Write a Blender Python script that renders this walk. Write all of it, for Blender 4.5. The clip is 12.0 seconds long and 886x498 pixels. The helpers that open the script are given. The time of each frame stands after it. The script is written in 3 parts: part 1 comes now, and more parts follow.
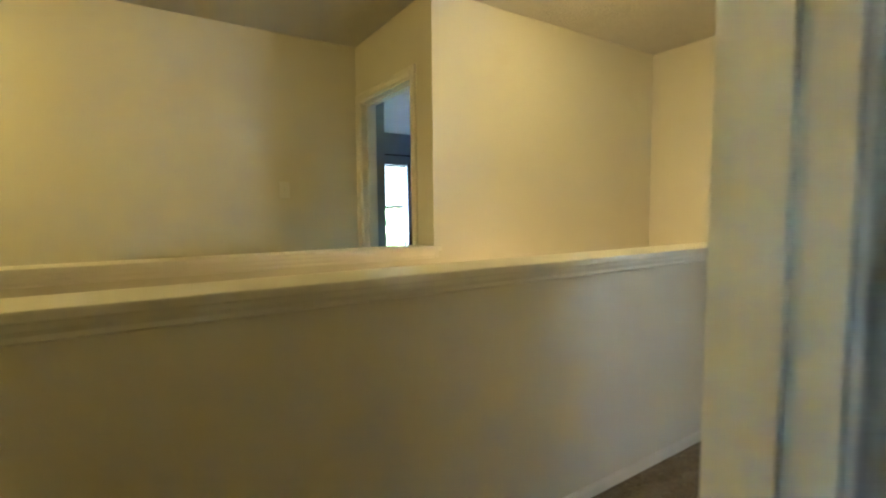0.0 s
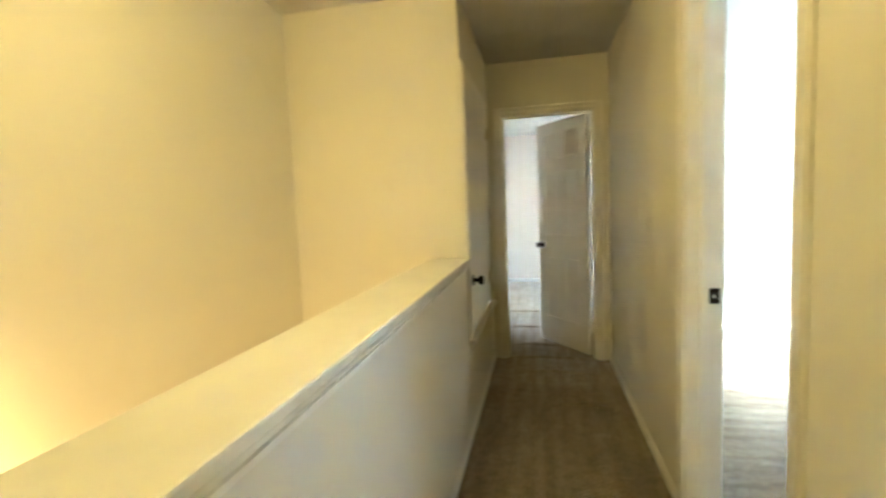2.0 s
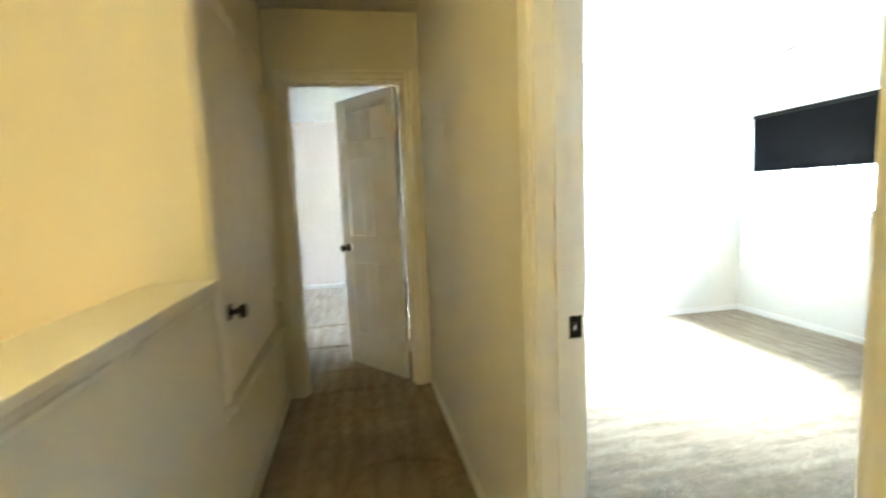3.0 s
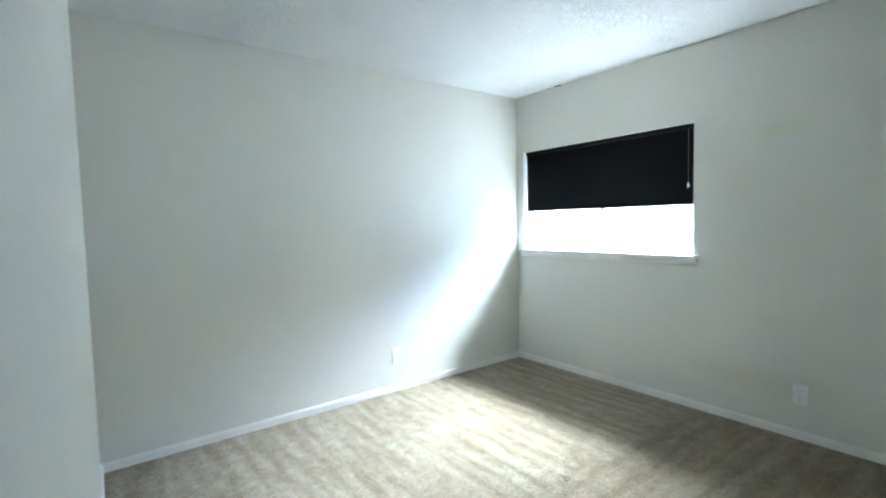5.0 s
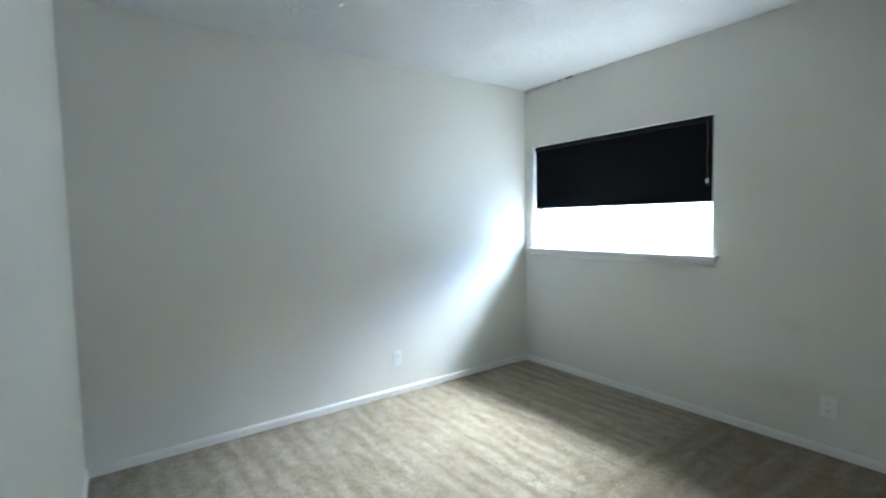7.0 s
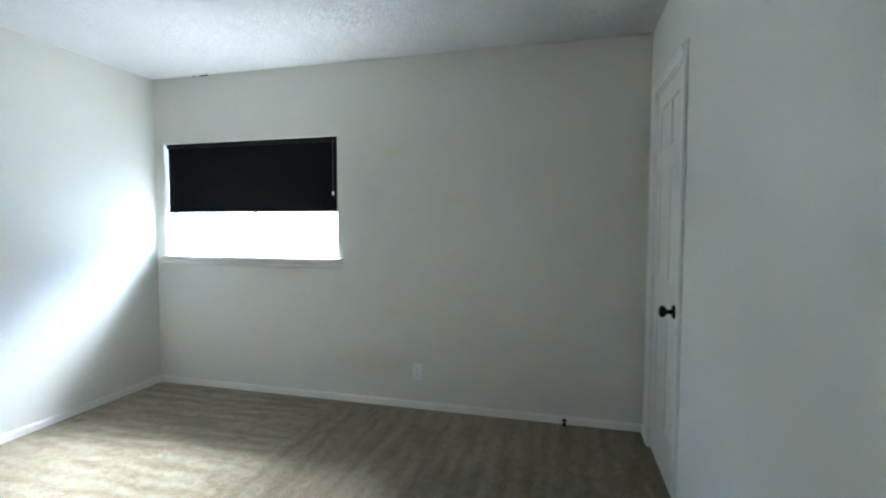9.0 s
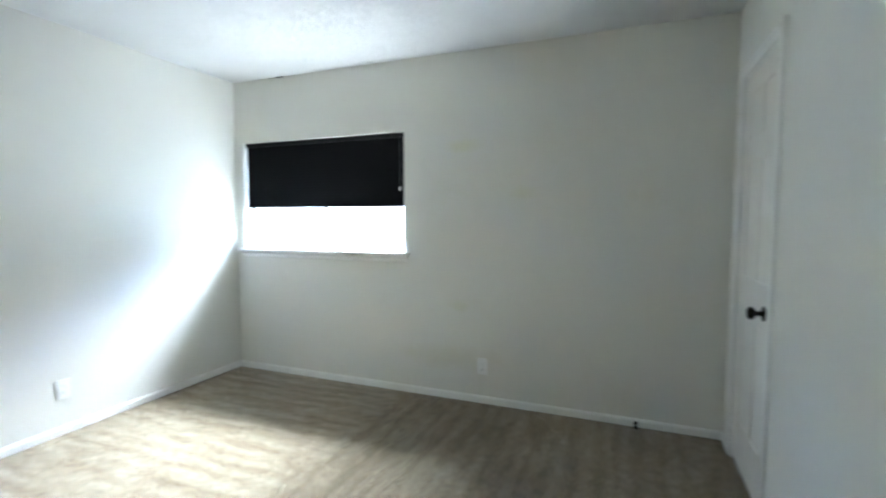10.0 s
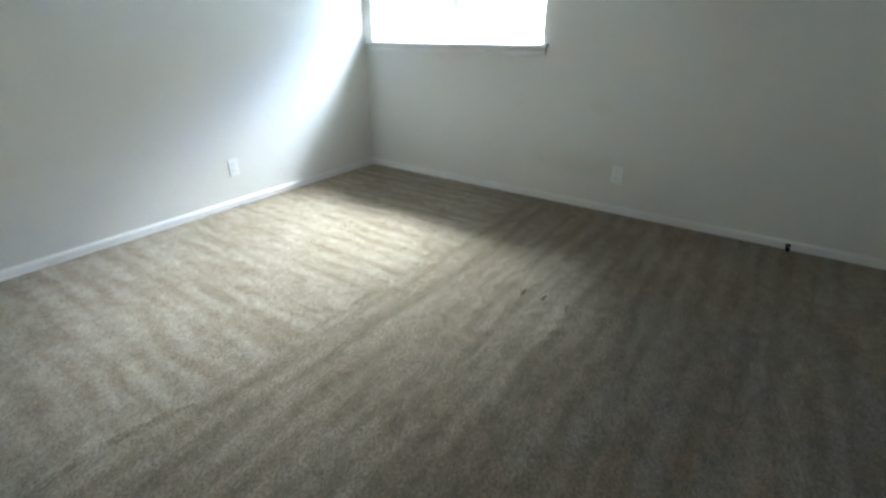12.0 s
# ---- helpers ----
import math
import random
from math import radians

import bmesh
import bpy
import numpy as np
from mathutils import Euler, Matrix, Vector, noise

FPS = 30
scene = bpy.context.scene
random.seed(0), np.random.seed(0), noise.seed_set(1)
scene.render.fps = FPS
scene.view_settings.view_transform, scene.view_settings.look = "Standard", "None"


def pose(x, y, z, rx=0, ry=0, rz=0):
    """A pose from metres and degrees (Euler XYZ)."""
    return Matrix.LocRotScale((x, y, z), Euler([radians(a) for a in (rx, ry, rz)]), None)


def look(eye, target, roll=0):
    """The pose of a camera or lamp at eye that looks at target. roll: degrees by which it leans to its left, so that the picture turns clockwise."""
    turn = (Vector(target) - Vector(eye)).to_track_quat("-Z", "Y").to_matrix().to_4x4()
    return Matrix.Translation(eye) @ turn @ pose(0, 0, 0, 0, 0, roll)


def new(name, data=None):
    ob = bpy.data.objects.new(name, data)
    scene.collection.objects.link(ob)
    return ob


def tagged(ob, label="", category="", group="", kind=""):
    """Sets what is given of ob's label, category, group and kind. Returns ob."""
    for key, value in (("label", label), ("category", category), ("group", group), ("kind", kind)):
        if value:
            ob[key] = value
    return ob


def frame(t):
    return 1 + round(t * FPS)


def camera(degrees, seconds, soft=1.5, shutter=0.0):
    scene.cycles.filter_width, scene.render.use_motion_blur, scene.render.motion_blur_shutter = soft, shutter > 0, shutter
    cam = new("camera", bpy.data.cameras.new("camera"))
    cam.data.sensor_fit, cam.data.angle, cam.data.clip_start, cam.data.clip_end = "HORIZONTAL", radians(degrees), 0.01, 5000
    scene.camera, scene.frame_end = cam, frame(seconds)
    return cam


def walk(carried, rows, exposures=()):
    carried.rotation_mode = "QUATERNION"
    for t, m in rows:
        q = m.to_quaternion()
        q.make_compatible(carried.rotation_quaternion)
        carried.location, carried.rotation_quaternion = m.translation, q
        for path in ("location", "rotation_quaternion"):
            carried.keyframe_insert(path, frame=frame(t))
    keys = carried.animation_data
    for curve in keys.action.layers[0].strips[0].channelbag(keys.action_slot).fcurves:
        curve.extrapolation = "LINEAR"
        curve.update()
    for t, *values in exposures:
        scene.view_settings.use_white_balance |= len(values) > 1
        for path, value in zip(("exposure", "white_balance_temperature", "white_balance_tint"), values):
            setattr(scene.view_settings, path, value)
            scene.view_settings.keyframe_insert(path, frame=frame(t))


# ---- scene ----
cam = camera(87.8, 12.0, soft=2.0, shutter=0.45)
PATH = [
    (0, (1.226, -0.449, 1.198), (-0.444, 0.64, 1.045), -0.6),
    (0.5, (0.979, -0.318, 1.227), (-0.629, 0.859, 1.045), -0.7),
    (1, (0.724, -0.143, 1.243), (-0.63, 1.308, 0.992), -2.5),
    (1.5, (0.507, 0.162, 1.27), (-0.478, 1.89, 1.061), -3.3),
    (2, (0.404, 0.518, 1.293), (-0.01, 2.467, 1.118), -2.5),
    (2.5, (0.371, 0.888, 1.26), (0.456, 2.867, 0.981), -3.7),
    (3, (0.512, 1.338, 1.261), (0.867, 3.295, 1.043), -2.4),
    (3.5, (0.662, 1.718, 1.275), (1.522, 3.517, 1.121), -4.1),
    (5.5, (1.205, 2.407, 1.322), (2.416, 3.994, 1.197), -1.3),
    (6, (1.233, 2.435, 1.328), (2.265, 4.143, 1.194), -0.5),
    (6.5, (1.243, 2.431, 1.312), (2.283, 4.135, 1.185), -0.8),
    (8.5, (1.267, 2.275, 1.295), (3.12, 3.019, 1.187), 0.2),
    (9, (1.28, 2.21, 1.295), (3.214, 2.708, 1.188), 0.1),
    (9.5, (1.282, 2.195, 1.298), (3.226, 2.648, 1.166), 0.2),
    (10, (1.27, 2.261, 1.304), (3.124, 2.998, 1.168), -0.0),
    (10.5, (1.266, 2.324, 1.309), (2.98, 3.344, 1.161), 0.1),
    (11, (1.236, 2.378, 1.278), (2.869, 3.517, 1.086), 0.2),
    (11.5, (1.255, 2.384, 1.212), (2.806, 3.512, 0.643), 0.1),
    (12, (1.252, 2.391, 1.149), (2.716, 3.441, 0.279), -0.2),
]
walk(cam, [(t, look(e, g, r)) for t, e, g, r in PATH], [
    (t, stops, kelvin, tint) for t, stops, kelvin, tint in (
        (0, 6.75, 6000, 5), (0.5, 7.35, 6200, 4), (1.0, 7.55, 6150, 4), (1.5, 7.6, 6150, 3), (2.0, 7.5, 6150, 2),
        (2.6, 7.6, 6150, 2), (3.0, 7.5, 6050, 3), (3.6, 7.05, 5900, 3), (5.3, 5.35, 5700, 2), (6.0, 5.17, 5700, 2),
        (6.7, 5.0, 5720, 3), (8.3, 5.2, 5830, 6), (9.0, 5.25, 5880, 6), (10.5, 5.6, 5890, 6), (11.0, 5.5, 5900, 6),
        (12, 5.2, 5930, 5))])

# ---------------------------------------------------------------- light
world = bpy.data.worlds.new("sky")
scene.world = world
world.use_nodes = True
wn = world.node_tree.nodes
sky = wn.new("ShaderNodeTexSky")
sky.sky_type = "NISHITA"
sky.sun_disc = False
sky.sun_elevation = radians(46)
sky.sun_rotation = radians(90)
wn["Background"].inputs[1].default_value = 0.15
world.node_tree.links.new(sky.outputs[0], wn["Background"].inputs[0])


def sun_lamp(strength, angle, eye):
    d = bpy.data.lights.new("sun", "SUN")
    d.energy, d.angle, d.color = strength, radians(angle), (0.85, 0.945, 1.0)
    ob = new("sun", d)
    ob.matrix_world = look(eye, (0, 0, 0))


# bright overcast sky over the window side of the house
sun_lamp(4.5, 57, (9.0, 1.0, 11.0))


def sill_fill(place, target, width, height, watts):
    """Fill lamp added in a window's opening, for daylight bounced off sill and ground."""
    d = bpy.data.lights.new("sill_fill", "AREA")
    d.shape, d.size, d.size_y, d.energy, d.color = "RECTANGLE", width, height, watts, (0.93, 0.97, 1.0)
    d.spread = radians(125)
    ob = new("sill_fill", d)
    ob.matrix_world = look(place, target)


sill_fill((4.336, 4.25, 1.075), (3.686, 4.15, 1.925), 0.9, 0.05, 0.34)


def bulb(name, place, watts, colour, radius):
    d = bpy.data.lights.new(name, "POINT")
    d.energy, d.color, d.shadow_soft_size = watts, colour, radius
    ob = new(name, d)
    ob.location = place


bulb("landing_bulb", (-1.10, -1.90, 2.24), 0.225, (1.0, 0.64, 0.14), 0.09)
# fill bulb added out of view to even the stairwell and hall walls
bulb("stairwell_fill_bulb", (-0.16, 1.50, 2.22), 0.056, (1.0, 0.61, 0.18), 0.15)
bulb("unseen_stair_bulb", (-0.875, 1.22, 0.60), 0.046, (1.0, 0.62, 0.24), 0.05)
# deeper bulb, added as fill for the stairwell's walls and ceiling
bulb("unseen_stair_bulb", (-0.45, 1.70, -0.90), 0.29, (1.0, 0.62, 0.24), 0.18)


# ---------------------------------------------------------------- materials
def material(name, colour, rough=0.6, metal=0.0, spec=0.5):
    m = bpy.data.materials.new(name)
    m.use_nodes = True
    b = m.node_tree.nodes["Principled BSDF"]
    b.inputs["Base Color"].default_value = (*colour, 1)
    b.inputs["Roughness"].default_value = rough
    b.inputs["Metallic"].default_value = metal
    b.inputs["Specular IOR Level"].default_value = spec
    return m


def node(m, kind, **inputs):
    n = m.node_tree.nodes.new(kind)
    for key, value in inputs.items():
        n.inputs[key].default_value = value
    return n


def link(m, a, b):
    m.node_tree.links.new(a, b)


def coords(m, scale=(1, 1, 1)):
    p = node(m, "ShaderNodeMapping")
    p.inputs["Scale"].default_value = scale
    g = node(m, "ShaderNodeNewGeometry")
    link(m, g.outputs["Position"], p.inputs["Vector"])
    return p.outputs[0]


def noise_tex(m, scale, detail=4.0, rough=0.55, stretch=(1, 1, 1), warp=0.0):
    n = node(m, "ShaderNodeTexNoise", Scale=scale, Detail=detail, Roughness=rough, Distortion=warp)
    link(m, coords(m, stretch), n.inputs["Vector"])
    return n.outputs["Fac"]


def ramp(m, fac, a, b, lo=0.35, hi=0.65):
    r = node(m, "ShaderNodeValToRGB")
    r.color_ramp.elements[0].position, r.color_ramp.elements[0].color = lo, (*a, 1)
    r.color_ramp.elements[1].position, r.color_ramp.elements[1].color = hi, (*b, 1)
    link(m, fac, r.inputs["Fac"])
    return r.outputs["Color"]


def mix(m, fac, a, b, blend="MIX"):
    x = m.node_tree.nodes.new("ShaderNodeMix")
    x.data_type, x.blend_type = "RGBA", blend
    if isinstance(fac, float):
        x.inputs[0].default_value = fac
    else:
        link(m, fac, x.inputs[0])
    link(m, a, x.inputs[6])
    link(m, b, x.inputs[7])
    return x.outputs[2]


def math_node(m, op, a, b):
    n = m.node_tree.nodes.new("ShaderNodeMath")
    n.operation = op
    for i, v in enumerate((a, b)):
        if isinstance(v, (int, float)):
            n.inputs[i].default_value = v
        else:
            link(m, v, n.inputs[i])
    return n.outputs[0]


def relief(m, height, strength, distance):
    b = node(m, "ShaderNodeBump", Strength=strength, Distance=distance)
    link(m, height, b.inputs["Height"])
    link(m, b.outputs[0], m.node_tree.nodes["Principled BSDF"].inputs["Normal"])


def base(m, colour):
    link(m, colour, m.node_tree.nodes["Principled BSDF"].inputs["Base Color"])


def blue_paint():
    m = material("blue_grey_wall_paint", (0.30, 0.34, 0.40), 0.62, spec=0.35)
    base(m, ramp(m, noise_tex(m, 1.2, 3), (0.29, 0.33, 0.39), (0.32, 0.36, 0.42)))
    relief(m, noise_tex(m, 210, 3, 0.6), 0.16, 0.002)
    return m


# faint yellowish and brownish patches on the window wall: centre, size, tint
BLOTS = (((4.32, 3.33, 1.80), (0.4, 0.16, 0.055), (0.97, 0.97, 0.86)), ((4.32, 2.90, 1.47), (0.4, 0.10, 0.05), (0.98, 0.975, 0.90)),
         ((4.32, 3.42, 0.30), (0.4, 0.45, 0.10), (0.94, 0.925, 0.87)), ((4.32, 3.35, 0.68), (0.4, 0.08, 0.05), (0.96, 0.96, 0.88)))


def blot(m, centre, size, colour):
    """A ragged patch of the given tint round a place on a wall."""
    g = node(m, "ShaderNodeNewGeometry")
    p = node(m, "ShaderNodeMapping")
    p.vector_type = "TEXTURE"
    p.inputs["Location"].default_value, p.inputs["Scale"].default_value = centre, size
    link(m, g.outputs["Position"], p.inputs["Vector"])
    far = m.node_tree.nodes.new("ShaderNodeVectorMath")
    far.operation = "LENGTH"
    link(m, p.outputs[0], far.inputs[0])
    ragged = math_node(m, "ADD", far.outputs["Value"], math_node(m, "MULTIPLY", noise_tex(m, 14, 4, 0.65), 0.9))
    return ramp(m, math_node(m, "MULTIPLY", ragged, 0.5), colour, (1, 1, 1), 0.35, 0.75)


def beige_paint():
    m = material("pinkish_beige_wall_paint", (0.74, 0.67, 0.61), 0.62, spec=0.35)
    base(m, ramp(m, noise_tex(m, 1.1, 3), (0.725, 0.655, 0.595), (0.755, 0.685, 0.625)))
    relief(m, noise_tex(m, 210, 3, 0.6), 0.16, 0.002)
    return m


def lit_pile():
    # carpet again but paler: pile catching the light, put into its colour
    m = material("lit_carpet_pile", (0.56, 0.53, 0.47), 1.0, spec=0.05)
    base(m, ramp(m, noise_tex(m, 120, 4, 0.7), (0.22, 0.18, 0.12), (0.42, 0.375, 0.30)))
    relief(m, noise_tex(m, 180, 4, 0.7), 0.9, 0.006)
    return m


def wall_paint():
    m = material("wall_paint", (0.62, 0.60, 0.54), 0.62, spec=0.35)
    big = ramp(m, noise_tex(m, 0.9, 3), (0.715, 0.70, 0.645), (0.735, 0.72, 0.665), 0.3, 0.7)
    smudge = ramp(m, noise_tex(m, 2.6, 5, 0.6, warp=0.6), (0.975, 0.97, 0.94), (1, 1, 1), 0.25, 0.40)
    paint = mix(m, 1.0, big, smudge, "MULTIPLY")
    for centre, size, colour in BLOTS:
        paint = mix(m, 1.0, paint, blot(m, centre, size, colour), "MULTIPLY")
    base(m, paint)
    fine = noise_tex(m, 210, 3, 0.6)
    soft = noise_tex(m, 38, 2, 0.5)
    relief(m, math_node(m, "ADD", fine, math_node(m, "MULTIPLY", soft, 0.9)), 0.16, 0.002)
    return m


def ceiling_paint():
    m = material("ceiling_texture", (0.80, 0.80, 0.79), 0.9, spec=0.2)
    warp = noise_tex(m, 110, 3, 0.6)
    n = noise_tex(m, 46, 4, 0.62, warp=1.6)
    h = ramp(m, n, (0, 0, 0), (1, 1, 1), 0.42, 0.58)
    base(m, ramp(m, noise_tex(m, 1.4, 3), (0.82, 0.82, 0.81), (0.86, 0.86, 0.85)))
    relief(m, math_node(m, "ADD", h, math_node(m, "MULTIPLY", warp, 0.4)), 1.0, 0.009)
    return m


def strokes(m, direction, stretch, scale):
    """Bands of brushed pile about 0.16 m wide, ragged at their edges, of uneven strength."""
    w = node(m, "ShaderNodeTexWave", Scale=scale, Distortion=5.5, Detail=3.0)
    w.inputs["Detail Scale"].default_value = 0.9
    w.inputs["Detail Roughness"].default_value = 0.62
    w.bands_direction, w.wave_profile = direction, "SIN"
    link(m, coords(m, stretch), w.inputs["Vector"])
    loose = noise_tex(m, 7.0, 2.6, 0.6, tuple(1.5 if k == "XYZ".index(direction) else 0.36 for k in range(2)) + (1,), 0.7)
    soft = math_node(m, "MULTIPLY", w.outputs["Fac"], 0.15)
    return math_node(m, "ADD", soft, math_node(m, "MULTIPLY", loose, 0.85))


def carpet_pile():
    m = material("carpet", (0.40, 0.34, 0.26), 1.0, spec=0.05)
    # strokes of the vacuum cleaner: across the room by the far wall, along it elsewhere
    across = strokes(m, "X", (1, 0.4, 1), 2.9)
    lengthwise = strokes(m, "Y", (0.35, 1, 1), 2.9)
    g = node(m, "ShaderNodeNewGeometry")
    sep = node(m, "ShaderNodeSeparateXYZ")
    link(m, g.outputs["Position"], sep.inputs[0])
    wob = math_node(m, "MULTIPLY", noise_tex(m, 1.7, 3), 0.12)
    edge = node(m, "ShaderNodeMapRange")
    edge.inputs[1].default_value, edge.inputs[2].default_value = 3.78, 3.88
    link(m, math_node(m, "ADD", sep.outputs[1], wob), edge.inputs[0])
    pick = node(m, "ShaderNodeMix")
    hall = math_node(m, "LESS_THAN", sep.outputs[0], 1.0)
    link(m, math_node(m, "MAXIMUM", edge.outputs[0], hall), pick.inputs[0])
    pick_zone = edge.outputs[0]
    link(m, lengthwise, pick.inputs[2])
    link(m, across, pick.inputs[3])
    stripes = pick.outputs[0]
    patches = noise_tex(m, 2.1, 4, 0.6, (1, 1, 1), 0.8)
    tufts = noise_tex(m, 95, 5, 0.8)
    clumps = noise_tex(m, 17, 6, 0.78)
    c1 = ramp(m, stripes, (0.226, 0.172, 0.106), (0.392, 0.331, 0.248), 0.36, 0.64)
    c2 = ramp(m, patches, (0.226, 0.174, 0.108), (0.366, 0.306, 0.226), 0.3, 0.7)
    # shading of the leaning nap painted in: darker short of the far-wall strip
    nap_shade = ramp(m, pick_zone, (0.82, 0.80, 0.75), (1.03, 1.03, 1.03), 0.0, 1.0)
    c = mix(m, 1.0, mix(m, 0.32, c1, c2), nap_shade, "MULTIPLY")
    t = ramp(m, tufts, (0.46, 0.45, 0.42), (1.34, 1.34, 1.34), 0.36, 0.62)
    k = ramp(m, clumps, (0.72, 0.715, 0.70), (1.18, 1.18, 1.18), 0.36, 0.64)
    base(m, mix(m, 1.0, mix(m, 1.0, c, t, "MULTIPLY"), k, "MULTIPLY"))
    h = math_node(m, "ADD", math_node(m, "MULTIPLY", tufts, 0.7), clumps)
    h = math_node(m, "ADD", h, math_node(m, "MULTIPLY", stripes, 0.5))
    relief(m, h, 0.9, 0.012)
    pile = m.node_tree.nodes["Principled BSDF"]
    pile.inputs["Sheen Weight"].default_value = 0.28
    pile.inputs["Sheen Tint"].default_value = (0.95, 0.97, 1.0, 1)
    pile.inputs["Sheen Roughness"].default_value = 0.45
    return m


def gloss_paint(name, colour):
    m = material(name, colour, 0.45)
    dull = tuple(c * 0.93 for c in colour)
    base(m, ramp(m, noise_tex(m, 5, 4, 0.6), dull, colour, 0.25, 0.6))
    relief(m, noise_tex(m, 60, 3, 0.6, (1, 1, 0.25)), 0.05, 0.001)
    return m


def clear_glass():
    m = bpy.data.materials.new("window_glass")
    m.use_nodes = True
    nt = m.node_tree
    nt.nodes.clear()
    out = nt.nodes.new("ShaderNodeOutputMaterial")
    mixer = nt.nodes.new("ShaderNodeMixShader")
    tr = nt.nodes.new("ShaderNodeBsdfTransparent")
    gl = nt.nodes.new("ShaderNodeBsdfGlossy")
    gl.inputs["Roughness"].default_value = 0.02
    mixer.inputs[0].default_value = 0.05
    nt.links.new(tr.outputs[0], mixer.inputs[1])
    nt.links.new(gl.outputs[0], mixer.inputs[2])
    nt.links.new(mixer.outputs[0], out.inputs[0])
    return m


def glow(name, colour, strength):
    m = bpy.data.materials.new(name)
    m.use_nodes = True
    b = m.node_tree.nodes["Principled BSDF"]
    b.inputs["Base Color"].default_value = (*colour, 1)
    b.inputs["Emission Color"].default_value = (*colour, 1)
    b.inputs["Emission Strength"].default_value = strength
    return m


WALL = wall_paint()
BLUE = blue_paint()
BEIGE = beige_paint()
LIT_PILE = lit_pile()
CEIL = ceiling_paint()
CARPET = carpet_pile()
TRIM = gloss_paint("white_trim_paint", (0.80, 0.79, 0.76))
DOORP = gloss_paint("door_paint", (0.78, 0.76, 0.72))
PLASTIC = material("white_plastic", (0.80, 0.80, 0.78), 0.35)
SLOT = material("dark_slot", (0.02, 0.02, 0.02), 0.6)
BRONZE = material("oiled_bronze", (0.018, 0.014, 0.012), 0.32, 0.85)
STEEL = material("brushed_steel", (0.55, 0.53, 0.50), 0.35, 1.0)
PAINTED_HINGE = gloss_paint("painted_hinge", (0.74, 0.72, 0.66))
FABRIC = material("black_blind_fabric", (0.006, 0.006, 0.007), 0.95, spec=0.1)
relief(FABRIC, noise_tex(FABRIC, 500, 2), 0.3, 0.001)
BLACK = material("black_plastic", (0.008, 0.008, 0.009), 0.75, spec=0.2)
CORD = material("grey_cord", (0.16, 0.16, 0.16), 0.7)
VINYL = gloss_paint("white_vinyl", (0.82, 0.82, 0.82))
GLASS = clear_glass()
LIT_GLASS = glow("lit_glass", (1.0, 0.76, 0.30), 0.3)


# ---------------------------------------------------------------- builders
def block(bm, x0, x1, y0, y1, z0, z1, bevel=0.0, turn=None):
    old = set(bm.verts)
    vs = bmesh.ops.create_cube(bm, size=1.0)["verts"]
    m = Matrix.Translation(((x0 + x1) / 2, (y0 + y1) / 2, (z0 + z1) / 2)) @ Matrix.Diagonal((x1 - x0, y1 - y0, z1 - z0, 1))
    bmesh.ops.transform(bm, matrix=m, verts=vs)
    if bevel:
        es = list({e for v in vs for e in v.link_edges})
        bmesh.ops.bevel(bm, geom=es, offset=bevel, segments=2, affect="EDGES", profile=0.6)
    if turn is not None:
        bmesh.ops.transform(bm, matrix=turn, verts=[v for v in bm.verts if v not in old])


def lathe(bm, profile, m, steps=24):
    """A turned shape: profile of (radius, height) about the local z axis, placed by m."""
    rings = []
    for r, h in profile:
        rings.append([bm.verts.new(m @ Vector((r * math.cos(a), r * math.sin(a), h))) for a in [2 * math.pi * i / steps for i in range(steps)]])
    for a, b in zip(rings, rings[1:]):
        for i in range(steps):
            j = (i + 1) % steps
            bm.faces.new((a[i], a[j], b[j], b[i]))
    bm.faces.new(rings[0][::-1])
    bm.faces.new(rings[-1])


def finish(bm, name, mat, smooth=False):
    bmesh.ops.recalc_face_normals(bm, faces=bm.faces)
    me = bpy.data.meshes.new(name)
    bm.to_mesh(me)
    bm.free()
    me.materials.append(mat)
    if smooth:
        for p in me.polygons:
            p.use_smooth = True
    return me


def part(name, bm, mat, parent=None, label="", smooth=False):
    ob = new(name, finish(bm, name, mat, smooth))
    if parent is not None:
        ob.parent = parent
    return tagged(ob, label)


def slab(name, mat, boxes, parent=None, label="", bevel=0.0):
    bm = bmesh.new()
    for b in boxes:
        block(bm, *b, bevel=bevel)
    return part(name, bm, mat, parent, label)


def structure(name, mat, boxes, label, category):
    return tagged(slab(name, mat, boxes), label, category, kind="structure")


def empty(name, place=(0, 0, 0), turn=0.0):
    ob = new(name)
    ob.matrix_world = pose(*place, 0, 0, turn)
    return ob


def wall(name, axis, a0, a1, b0, b1, z0, z1, holes=(), label="painted drywall wall", mat=None):
    """A wall between a0 and a1 across its thickness and b0 and b1 along; holes (b0, b1, z0, z1) go through it."""
    cuts = sorted({b0, b1, *[h[0] for h in holes], *[h[1] for h in holes]})
    boxes = []
    for s, e in zip(cuts, cuts[1:]):
        spans = [(z0, z1)]
        for h in holes:
            if h[0] <= s and e <= h[1]:
                spans = [p for lo, hi in spans for p in ((lo, min(hi, h[2])), (max(lo, h[3]), hi)) if p[1] - p[0] > 1e-4]
        for lo, hi in spans:
            boxes.append((a0, a1, s, e, lo, hi) if axis == "x" else (s, e, a0, a1, lo, hi))
    return structure(name, mat or WALL, boxes, label, "wall")


def prism(bm, outline, m, length):
    """An outline of (u, v) drawn out along local z by length and placed by m."""
    lo = [bm.verts.new(m @ Vector((u, v, 0))) for u, v in outline]
    hi = [bm.verts.new(m @ Vector((u, v, length))) for u, v in outline]
    n = len(outline)
    for i in range(n):
        bm.faces.new((lo[i], lo[(i + 1) % n], hi[(i + 1) % n], hi[i]))
    bm.faces.new(lo[::-1])
    bm.faces.new(hi)


